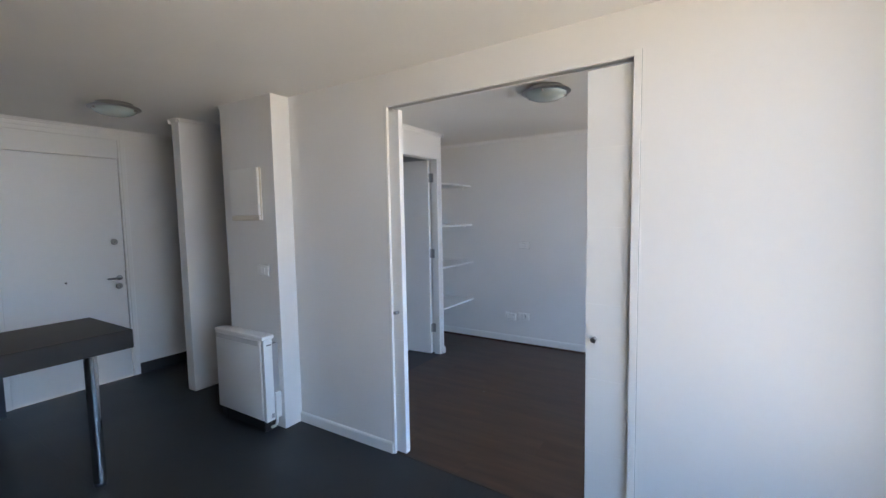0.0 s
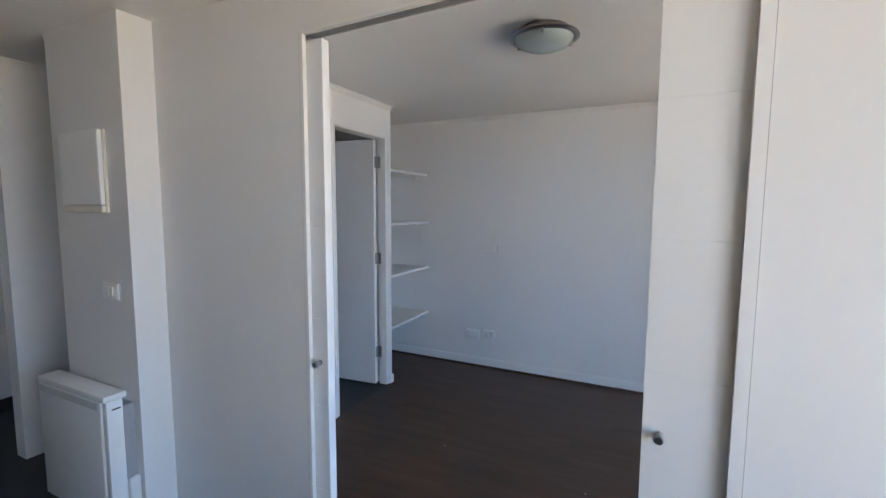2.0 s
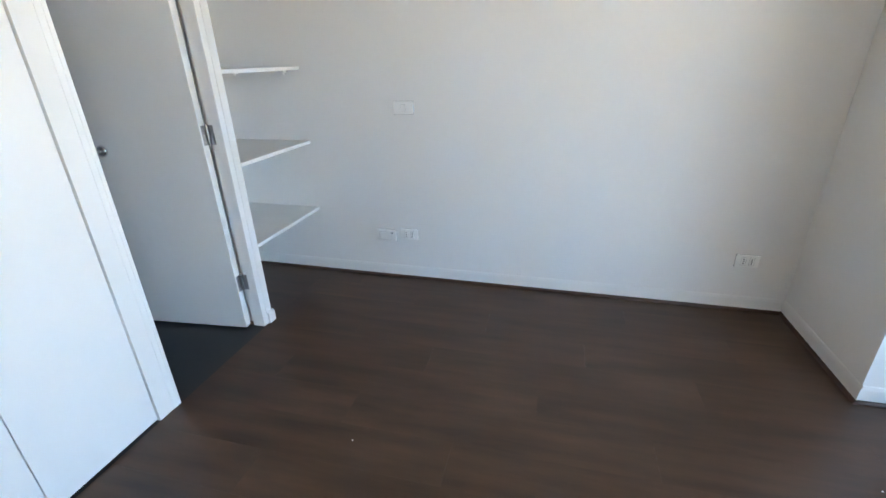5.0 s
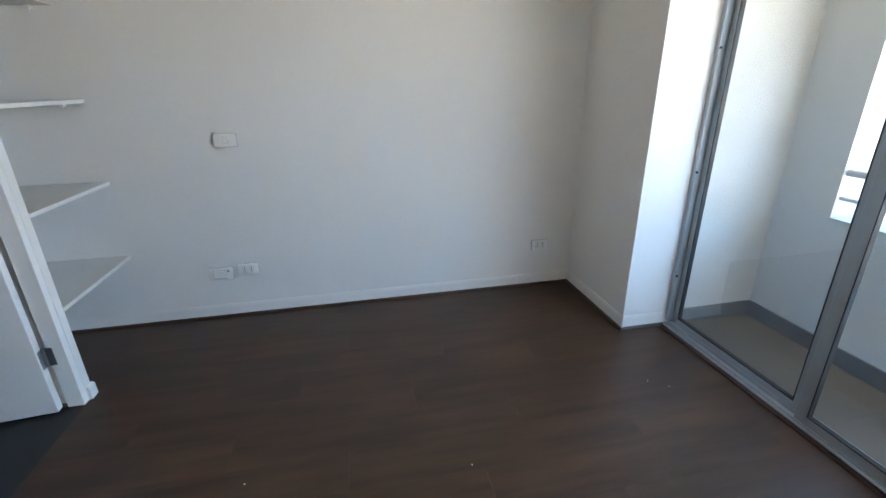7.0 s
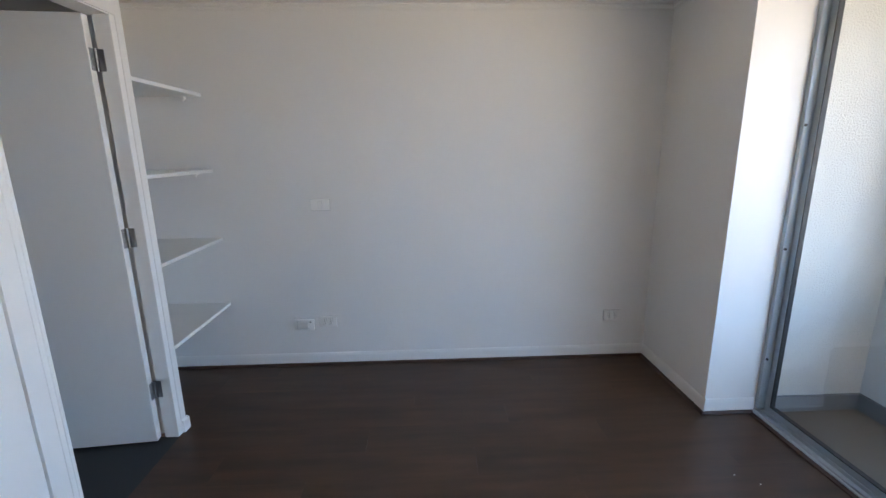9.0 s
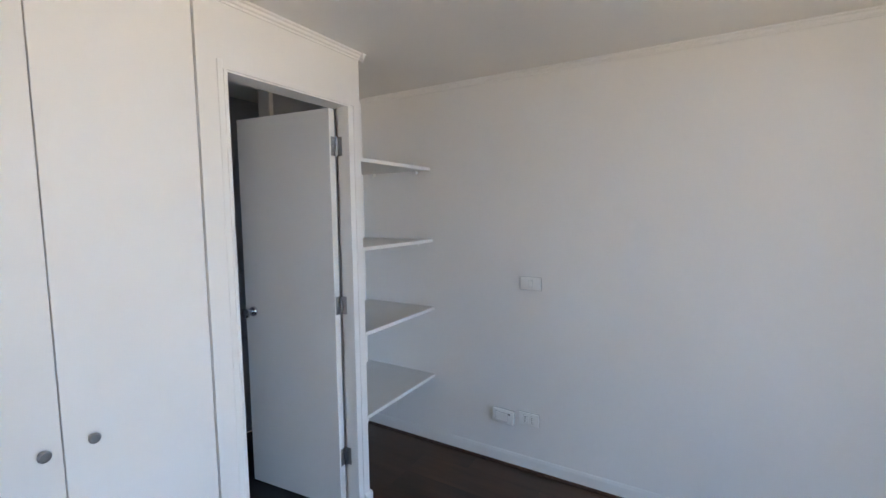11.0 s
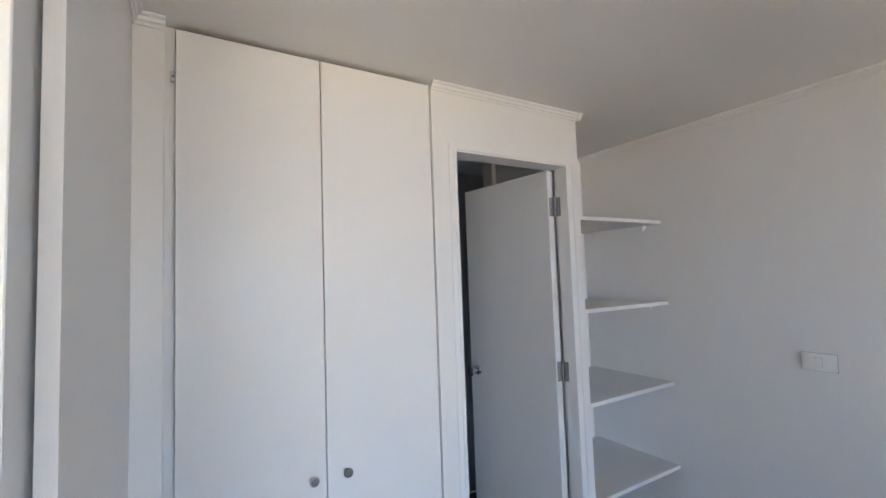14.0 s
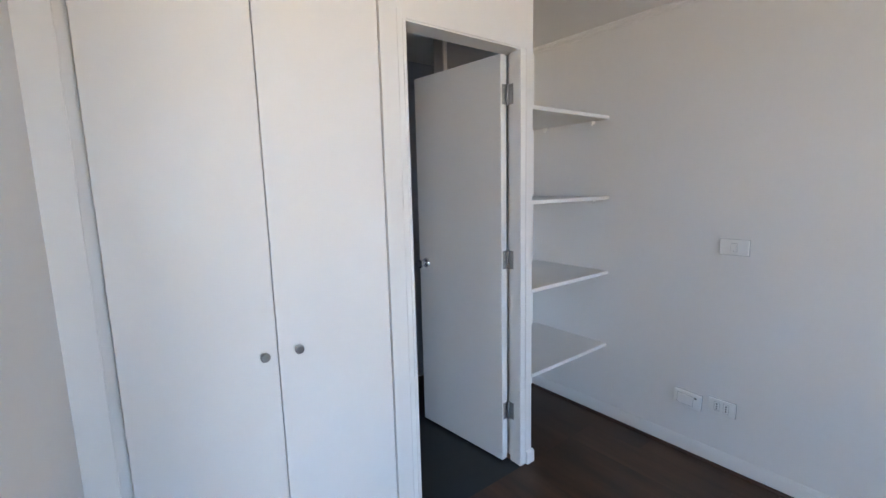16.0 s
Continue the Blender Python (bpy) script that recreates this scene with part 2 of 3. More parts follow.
# ---- the plan ----
H = 2.268            # ceiling
OPEN = 1.342         # width of the pocket-door opening, from x = 0
HEAD = 2.081          # its head
BACK = 0.080         # back face of the thin pocket partition
BOX = -0.784         # face of the wardrobe and bathroom block
FAR = 2.48          # far bedroom wall
PIL, PILY = 2.028, 1.772
WIN = 2.31           # inner face of the bedroom window frame
EAST = 2.31          # living room facade wall
ENTRY = -2.965        # entrance door wall
# unseen end wall, set far away to weaken its bounced light
SOUTH = -5.6
SKEW = -2.6          # degrees by which the partition turns from the opening on
TURN = pose(0, 0, 0, 0, 0, SKEW)
SILL = 2.297         # inner edge of the bedroom window track
OUT = 2.385          # outer face of that window
PARAPET = 2.91       # inner face of the balcony front wall
END = 1.775          # end wall of the balcony

# floors under the finish
# the last box, unseen below the wardrobe, closes a light leak
structure("floor_living", boxes((ENTRY, EAST, SOUTH, 0.02, -0.14, -0.006), (ENTRY, -1.42, 0.02, 0.9, -0.14, -0.006), (-1.42, BOX, 0.02, 1.0, -0.14, -0.006)), GROUT, "dark grey grout bed under living room tiles", "floor")
structure("floor_bedroom", boxes((BOX, SILL, 0.021, FAR, -0.14, -0.006), (-1.35, BOX, 1.815, FAR, -0.14, -0.006)), WALNUTTRIM, "dark underlay below walnut laminate planks", "floor")
structure("floor_bathroom", boxes((-1.42, BOX, 1.0, 1.735, -0.14, -0.001), (-2.0, -1.42, 0.9, 2.17, -0.14, -0.001)), TILE, "dark grey bathroom floor", "floor")
structure("ceiling", boxes((ENTRY - 0.12, 3.12, SOUTH - 0.12, FAR + 0.12, H, H + 0.2)), CEILING, "matt off-white painted ceiling", "ceiling")

# the thin pocket partition, two skins with the leaves between them
structure("wall_partition", joined(
    boxes((-0.86, 0.0, 0.0, 0.015, 0, H), (BOX, 0.0, 0.060, BACK, 0, H), (-0.86, BOX, 0.015, BACK, 0, H)),
    turned(boxes((OPEN, EAST, 0.0, 0.015, 0, H), (OPEN, 2.29, 0.060, BACK, 0, H), (2.29, EAST + 0.05, 0.015, BACK + 0.1, 0, H),
                 (0.0, OPEN, 0.0, 0.015, HEAD, H), (0.0, OPEN, 0.060, BACK, HEAD, H)), TURN)), WALL, "thin white plaster partition with a wide pocket-door opening", "wall")
structure("trim_opening", joined(
    boxes((-0.012, 0.003, -0.003, 0.0, 0, HEAD + 0.01), (0.0, 0.003, 0.0, 0.015, 0, HEAD)),
    turned(boxes((OPEN - 0.003, OPEN + 0.026, -0.006, 0.0, 0, HEAD + 0.022), (OPEN - 0.003, OPEN, 0.0, 0.015, 0, HEAD),
                 (0.003, OPEN - 0.003, -0.003, 0.0, HEAD, HEAD + 0.010)), TURN)), GLOSS, "narrow white metal edge trim round opening", "trim")
# grey strips stand in for the shaded gaps at the trim; no groove is cut
structure("trim_shadow_gap", joined(
    boxes((-0.0145, -0.012, -0.0012, 0.0, 0.07, HEAD + 0.01)),
    turned(boxes((OPEN + 0.026, OPEN + 0.0282, -0.0014, 0.0, 0.07, HEAD + 0.022)), TURN)), GREYPLASTIC, "thin grey strip painted for the shadow gap beside the opening trim", "trim")
structure("wall_pillar", boxes((-1.43, -0.852, -0.14, 0.0, 0, H), (-1.43, -0.86, 0.0, 0.07, 0, H)), WALL, "white plastered pillar beside the partition", "wall")
structure("wall_wing", boxes((-2.175, -2.07, -0.108, 0.8, 0, H)), WALL, "white wing wall beside the entrance", "wall")
structure("wall_entry_recess", boxes((ENTRY, -2.175, 0.8, 0.9, 0, H), (-2.175, -1.43, 0.8, 0.9, 0, H), (-1.43, -1.38, 0.07, 0.9, 0, H)), WALL, "white wall closing the entry recess", "wall")
structure("wall_entrance", boxes(
    (ENTRY - 0.12, ENTRY, SOUTH, -1.09, 0, H), (ENTRY - 0.12, ENTRY, -0.185, 0.9, 0, H),
    # the last box is unseen, added to stop light leaking round the door
    (ENTRY - 0.12, ENTRY, -1.09, -0.185, 2.21, H), (ENTRY - 0.22, ENTRY - 0.12, SOUTH - 0.12, 0.9, -0.14, H)), WALL, "white entrance wall with the door opening and an unseen light blocker", "wall")
structure("wall_south", boxes((ENTRY - 0.12, 3.11, SOUTH - 0.12, SOUTH, 0, H)), WALL, "plain unseen white wall closing the room behind the kitchen", "wall")
structure("wall_living_facade", boxes(
    (EAST, EAST + 0.15, SOUTH, -2.3, 0, H), (EAST, EAST + 0.15, -0.35, BACK + 0.001, 0, H),
    (EAST, EAST + 0.15, -2.3, -0.35, 0, 0.45), (EAST, EAST + 0.15, -2.3, -0.35, 2.17, H)), WALL, "white facade wall with a wide low-silled window", "wall")

# wardrobe and bathroom block
structure("wall_bathroom", boxes(
    (-0.90, BOX, 1.014, 1.105, 0, H), (-0.90, BOX, 1.765, 1.808, 0, H), (-0.90, BOX, 1.105, 1.765, 2.017, H),
    (-1.35, -0.90, 1.770, 1.808, 0, H)), WALL, "white wall with the bathroom doorway", "wall")
structure("wall_bathroom_inside", boxes(
    (-2.12, -2.0, 0.8, 2.29, 0, H), (-2.0, -1.42, 2.17, 2.29, 0, H), (-1.424, -1.42, 1.735, 2.17, 0, H), (-1.424, -1.345, 1.728, 1.735, 0, H), (-1.345, -0.905, 1.760, 1.768, 0, H),
    (-1.42, -0.90, 1.02, 1.06, 0, H), (-2.0, -1.38, 0.9, 0.93, 0, H)), BATHTILE, "grey-blue walls inside the dark bathroom", "wall")
structure("wall_niche", boxes((-1.42, -1.35, 1.735, FAR, 0, H)), WALL, "white back wall of the shelf niche", "wall")
# second box: unseen back added against leaking light
structure("wall_wardrobe", boxes((-0.86, BOX + 0.004, BACK, 0.152, 0, H), (-1.38, -1.34, BACK, 1.02, 0, H)), GLOSS, "white filler panel beside the wardrobe, with an unseen light-blocking back", "wall")
structure("wall_north", boxes((-1.42, PIL, FAR, FAR + 0.12, 0, H)), WALL, "long white painted bedroom wall", "wall")
structure("wall_window_pier", boxes((PIL, OUT + 0.01, PILY, FAR + 0.12, 0, H)), WALL, "white pier beside the balcony window", "wall")
structure("wall_window_lintel", boxes((WIN - 0.02, OUT + 0.01, BACK, PILY, 2.17, H)), WALL, "white lintel over the balcony window", "wall")

# balcony shell
structure("wall_balcony_end", boxes((OUT + 0.01, 3.11, END, 1.95, -0.12, H)), STUCCO, "rough white stucco end wall of the balcony", "wall")
structure("wall_balcony_front", boxes(
    (PARAPET, 3.11, 1.465, END, -0.12, H), (PARAPET, 3.11, -0.10, 1.465, -0.12, 0.715), (PARAPET, 3.11, SOUTH, 1.465, 2.14, H)), RENDERED, "white rendered balcony parapet with an opening", "wall")
structure("floor_balcony", boxes((SILL, PARAPET, BACK, END, -0.14, -0.006), (EAST + 0.15, 3.11, SOUTH, -0.10, -0.14, -0.006), (EAST + 0.15, PARAPET, -0.10, BACK, -0.14, -0.006)), GROUT, "screed under the balcony tiles", "floor")
structure("trim_balcony_kerb", boxes((OUT + 0.01, PARAPET, END - 0.013, END, -0.006, 0.092), (PARAPET - 0.014, PARAPET, -0.10, END - 0.013, -0.006, 0.092)), KERB, "grey painted skirting round the balcony", "trim")

# outside
# unseen plane, added so that sunlight bounces up to the windows
structure("ground", boxes((-400, 400, -400, 400, -18.5, -18)), GROUND, "unseen dry ground far below, added to bounce sunlight up", "ground")

# baseboards and trims
SKIRT = [(0, 0), (0.012, 0), (0.012, 0.058), (0.008, 0.066), (0.0, 0.07)]
SKIRT_BED = [(0, 0.018), (0.006, 0.018), (0.006, 0.070), (0.003, 0.086), (0.0, 0.09)]
QUARTER = [(0, 0), (0.017, 0), (0.016, 0.008), (0.011, 0.015), (0.0, 0.018)]


structure("baseboard_living", joined(run(SKIRT, -0.852, 0, 0.842, "-y"), turned(run(SKIRT, OPEN + 0.03, 0, EAST - OPEN - 0.03, "-y"), TURN)), GLOSS, "white baseboard along the partition", "baseboard")
structure("baseboard_entry", boxes((ENTRY, ENTRY + 0.012, -0.178, 0.8, 0, 0.10)), DARKBASE, "dark brown baseboard beside the entrance door", "baseboard")
structure("baseboard_bedroom", joined(
    run(SKIRT_BED, -1.35, FAR, PIL + 1.34, "-y"), run(SKIRT_BED, PIL, FAR, FAR - PILY + 0.010, "-x"),
    run(SKIRT_BED, PIL, PILY, WIN - PIL, "-y"), run(SKIRT_BED, SILL, BACK, SILL - OPEN, "+y"),
    run(SKIRT, BOX, 1.768, 0.050, "+x"), run(SKIRT, BOX + 0.012, 1.808, 0.57, "+y")), GLOSS, "white painted baseboard round the bedroom", "baseboard")
structure("trim_floor_edge", joined(
    run(QUARTER, -1.35, FAR, PIL + 1.333, "-y"), run(QUARTER, PIL, FAR, FAR - PILY + 0.017, "-x"),
    run(QUARTER, PIL, PILY, SILL - PIL, "-y"), run(QUARTER, SILL, BACK, SILL - OPEN, "+y")), WALNUTTRIM, "dark brown quarter-round strip at the floor", "trim")
structure("trim_window_edge", boxes((SILL - 0.024, SILL, BACK, PILY - 0.02, -0.006, 0.007)), WALNUTTRIM, "dark brown strip along the window track", "trim")
structure("trim_threshold", turned(boxes((0.0, OPEN, 0.012, 0.030, -0.006, 0.003)), TURN), BRONZE, "thin dark threshold strip between floors", "trim")
CORNICE = [(0, -0.032), (0.005, -0.032), (0.006, -0.024), (0.012, -0.019), (0.014, -0.010), (0.022, -0.006), (0.024, 0), (0, 0)]
CORN = [(u, v + H) for u, v in CORNICE]
structure("trim_cornice", joined(
    run(CORN, BOX, 1.014, 0.824, "+x"), run(CORN, BOX + 0.03, 1.808, 0.59, "+y"), run(CORN, -1.35, FAR, PIL + 1.35, "-y"),
    run(CORN, PIL, FAR, FAR - PILY + 0.03, "-x"), run(CORN, 2.29, BACK, 3.08, "+y"), run(CORN, BOX + 0.004, BACK, 0.076, "+x")),
    WALL, "small stepped white plaster cornice", "trim")
structure("trim_cornice_entry", joined(
    run(CORN, -2.199, -0.108, 0.153, "-y"), run(CORN, -2.07, -0.132, 0.93, "+x"), run(CORN, -2.175, 0.8, 0.932, "-x"),
    run(CORN, -1.43, 0.8, 0.94, "-x"), run(CORN, ENTRY, SOUTH, 0.8 - SOUTH, "+x")), WALL, "small stepped white plaster cornice in the entry", "trim")


# ---- pocket doors ----
def pocket_leaf(x0, x1, knob_x, knob_z, label):
    ob = base("pocket_door", (x0 + x1) / 2, 0.036 if x0 > 0 else 0.033, 0, label, "sliding door", "pocket doors")
    if x0 > 0:
        ob.matrix_world = TURN @ ob.matrix_world
    w = (x1 - x0) / 2
    part("core", soft_box(-w, w, -0.0160, 0.021, 0.012, 2.062, 0.0015, 1), LEAF, ob)
    edges = [0.012, 0.372, 0.713, 1.054, 1.394, 1.733, 2.062]
    for a, b in zip(edges, edges[1:]):
        part("panel", soft_box(-w, w, -0.0175, -0.0160, a + (0.0008 if a > 0.1 else 0), b - (0.0008 if b < 2 else 0), 0.0005, 1), LEAF, ob)
    knob = part("knob", turned(lathe([(0, 0), (0.010, 0), (0.010, 0.004), (0.0075, 0.006), (0.0070, 0.014), (0.011, 0.018), (0.0122, 0.023), (0.0122, 0.032), (0.010, 0.036), (0, 0.0365)], 24),
                               pose(knob_x - (x0 + x1) / 2, -0.0175, knob_z, 90, 0, 0)), STEEL, ob, "small brushed steel knob", True)
    for z in ((1.385, 1.75) if x1 < 1 else (1.31,)):
        side = w if x1 < 1 else -w
        part("screw", turned(lathe([(0, 0), (0.0016, 0), (0.0012, 0.0004), (0, 0.0005)], 10), pose(side, 0.004, z, 0, 90 if side > 0 else -90, 0)), STEEL, ob)
    return ob


pocket_leaf(-0.66, 0.075, 0.040, 0.884, "white sliding pocket door pushed almost fully into the wall")
pocket_leaf(1.150, 1.868, 1.190, 0.897, "white grooved sliding pocket door standing partly open")
track = base("door_track", 0, 0.036, HEAD, "aluminium twin-groove sliding door track under the opening head", "door track")
track.matrix_world = TURN @ track.matrix_world
part("channel", boxes((0, OPEN, -0.021, 0.021, 0.018, 0.022)), ALUDARK, track)
for y0, y1 in ((-0.021, -0.017), (-0.008, -0.004), (0.004, 0.008), (0.017, 0.021)):
    part("rail", boxes((0, OPEN, y0, y1, 0.001, 0.018)), ALUDARK, track)
part("stop_block", soft_box(1.20, 1.26, -0.003, 0.003, 0.004, 0.012, 0.001, 1), STEEL, track)


# ---- doors ----
def lever(parent, m):
    plate = part("door_handle", joined(
        turned(lathe([(0, 0), (0.024, 0), (0.024, 0.006), (0.020, 0.009), (0.010, 0.010), (0.010, 0.045), (0, 0.045)], 24), Matrix()),
        turned(lathe([(0, 0), (0.0095, 0), (0.0095, 0.105), (0.007, 0.112), (0, 0.114)], 16), pose(0, 0.006, 0.042, 90, 0, 0))), STEEL, parent, "brushed steel lever handle", True)
    plate.matrix_local = m
    return plate


def rosette(parent, y, z, x):
    ob = part("lock", lathe([(0, 0), (0.026, 0), (0.026, 0.007), (0.022, 0.011), (0.010, 0.011), (0.010, 0.016), (0, 0.016)], 28), STEEL, parent, "round steel lock cylinder", True)
    ob.matrix_local = pose(x, y, z, 0, 90, 0)
    part("keyhole", boxes((0.0165, 0.0172, -0.0015, 0.0015, -0.006, 0.006)), BLACK, ob).matrix_local = pose(0, 0, 0, 0, -90, 0)


front = tagged(base("door_1", ENTRY, -0.62, 0, "white flush entrance door, closed, with steel lever and locks", "door"), kind="structure")
part("leaf", soft_box(-0.05, -0.008, -0.415, 0.415, 0.008, 2.005, 0.002, 1), LEAF, front)
part("transom", boxes((-0.05, -0.004, -0.42, 0.42, 2.012, 2.175)), LEAF, front)
for y0, y1 in ((-0.472, -0.420), (0.420, 0.435)):
    part("frame_post", soft_box(-0.12, 0.010 if y0 > 0 else 0.012, y0, y1, 0, 2.21, 0.002, 1), GLOSS, front)
part("frame_head", soft_box(-0.12, 0.010, -0.42, 0.42, 2.175, 2.21, 0.002, 1), GLOSS, front)
part("casing", joined(soft_box(0.0, 0.014, 0.435, 0.475, 0, 2.24, 0.003, 1), soft_box(0.0, 0.014, -0.51, -0.472, 0, 2.24, 0.003, 1), soft_box(0.0, 0.014, -0.472, 0.435, 2.21, 2.24, 0.003, 1)), GLOSS, front)
lever(front, pose(-0.008, 0.365, 0.935, 0, 90, 0) @ pose(0, 0, 0, 0, 0, 0))
rosette(front, 0.345, 1.263, -0.008)
rosette(front, 0.360, 0.860, -0.008)
part("peephole", turned(lathe([(0, 0), (0.008, 0), (0.007, 0.004), (0, 0.005)], 16), pose(-0.008, -0.022, 0.937, 0, 90, 0)), BLACK, front)
part("strike_plate", boxes((-0.009, -0.006, 0.412, 0.4155, 0.86, 1.0)), STEEL, front)
part("door_stop", turned(lathe([(0, 0), (0.014, 0), (0.014, 0.03), (0.010, 0.036), (0, 0.037)], 16), pose(0.03, 0.12, 0.0)), STEEL, front, "small steel floor stop", True)

bath = tagged(base("door_2", -0.866, 1.684, 0, "white flush bathroom door standing open into the dark bathroom", "door", rz=5.4), kind="structure")
part("leaf", soft_box(-0.612, 0, 0.0, 0.040, 0.012, 2.005, 0.002, 1), LEAF, bath)
KNOB = [(0, 0), (0.028, 0), (0.028, 0.004), (0.024, 0.010), (0.011, 0.013), (0.011, 0.030), (0.020, 0.036), (0.026, 0.046), (0.026, 0.056), (0.020, 0.062), (0, 0.063)]
part("knob", turned(lathe(KNOB, 28), pose(-0.552, 0.0, 0.986, 90, 0, 0)), CHROME, bath, "round polished steel door knob", True)
part("knob", turned(lathe(KNOB, 28), pose(-0.552, 0.040, 0.986, -90, 0, 0)), CHROME, bath, "round polished steel door knob", True)
for z in (0.278, 1.058, 1.830):
    hinge = part("hinge", joined(
        soft_box(0.0005, 0.0025, 0.008, 0.040, z - 0.045, z + 0.045, 0.0008, 1),
        turned(lathe([(0, -0.046), (0.006, -0.046), (0.006, 0.046), (0, 0.046)], 14), pose(0.006, 0.0405, z)),
        soft_box(0.006, 0.040, 0.0420, 0.0450, z - 0.045, z + 0.045, 0.0008, 1)), STEEL, bath, "steel butt hinge", True)
    for dz in (-0.03, 0.0, 0.03):
        part("screw", turned(lathe([(0, 0), (0.0035, 0), (0, 0.001)], 8), pose(0.0025, 0.02, z + dz, 0, 90, 0)), ALUDARK, hinge)
frame_b = tagged(base("door_frame", BOX, 1.435, 0, "white painted wooden door frame of the bathroom doorway", "door frame"), kind="structure")
part("jamb", soft_box(-0.102, 0.004, -0.330, -0.313, 0, 2.016, 0.002, 1), GLOSS, frame_b)
part("jamb", soft_box(-0.072, -0.001, 0.2945, 0.330, 0, 2.016, 0.002, 1), GLOSS, frame_b)
part("head", boxes((-0.102, -0.004, -0.313, 0.2945, 2.010, 2.0165)), GLOSS, frame_b)
part("stop", boxes((-0.060, -0.048, -0.313, -0.303, 0, 2.010)), GLOSS, frame_b)
part("casing", soft_box(0.0, 0.0035, -0.352, -0.330, 0, 2.045, 0.0015, 1), GLOSS, frame_b)

# ---- wardrobe ----
wardrobe = base("wardrobe", BOX, 0.592, 0, "tall built-in wardrobe with two plain white doors, closed", "wardrobe")
part("carcass", boxes((-0.50, -0.032, -0.44, -0.42, 0.06, 2.25), (-0.50, -0.03, 0.40, 0.415, 0.06, 2.25), (-0.50, -0.03, -0.42, 0.40, 0.06, 0.08), (-0.50, -0.16, -0.42, 0.40, 2.20, H)), MELAMINE, wardrobe)
part("stile", boxes((-0.048, -0.034, -0.440, -0.4135, 0, H)), GLOSS, wardrobe, "narrow recessed white stile")
part("plinth", boxes((-0.05, -0.03, -0.42, 0.415, -0.006, 0.06)), MELAMINE, wardrobe)
for y0, y1, ky in ((-0.4120, -0.0018, -0.045), (0.0018, 0.4165, 0.063)):
    d = part("door", soft_box(-0.026, -0.006, y0, y1, 0.012, 2.254, 0.0012, 1), MELAMINE, wardrobe)
    part("knob", turned(lathe([(0, 0), (0.008, 0), (0.008, 0.012), (0.014, 0.016), (0.015, 0.022), (0.012, 0.027), (0, 0.028)], 24), pose(-0.006, ky, 0.903, 0, 90, 0)), STEEL, d, "small round steel knob", True)

for z in (0.18, 2.12):
    hinge = part("hinge", soft_box(-0.034, -0.022, -0.426, -0.4125, z - 0.016, z + 0.016, 0.002, 1), VENT, wardrobe, "small grey cabinet hinge")
    part("screw", turned(lathe([(0, 0), (0.004, 0), (0.003, 0.0012), (0, 0.0014)], 10), pose(-0.022, -0.419, z, 0, 90, 0)), STEEL, hinge)

# ---- niche shelves ----
for z, tip in ((0.469, -0.787), (0.908, -0.787), (1.340, -0.794), (1.785, -0.808)):
    shelf = base("wall_shelf", tip - 0.268, 2.148, z, "white melamine shelf spanning the niche beside the bathroom", "shelf", "niche shelves")
    # darker board and whiter front edge put the light's difference into the colour
    part("board", soft_box(-0.268, 0.2665, -0.332, 0.331, -0.018, 0.0, 0.001, 1), SHELFBOARD, shelf, "white melamine board, toned darker for the weaker light on top")
    part("lit_edge", soft_box(0.2665, 0.268, -0.332, 0.331, -0.018, 0.0, 0.0004, 1), GLOSS, shelf, "white front edge strip, kept lighter as the better lit side")
    for x in (-0.17, 0.17):
        part("bracket", joined(soft_box(x - 0.010, x + 0.010, 0.302, 0.331, -0.034, -0.018, 0.002, 1), turned(lathe([(0, 0), (0.006, 0), (0.006, 0.012), (0, 0.012)], 10), pose(x, 0.310, -0.046))), PLASTIC, shelf, "small white shelf support")
        part("bracket", soft_box(x - 0.010, x + 0.010, -0.332, -0.306, -0.034, -0.018, 0.002, 1), PLASTIC, shelf, "small white shelf support")


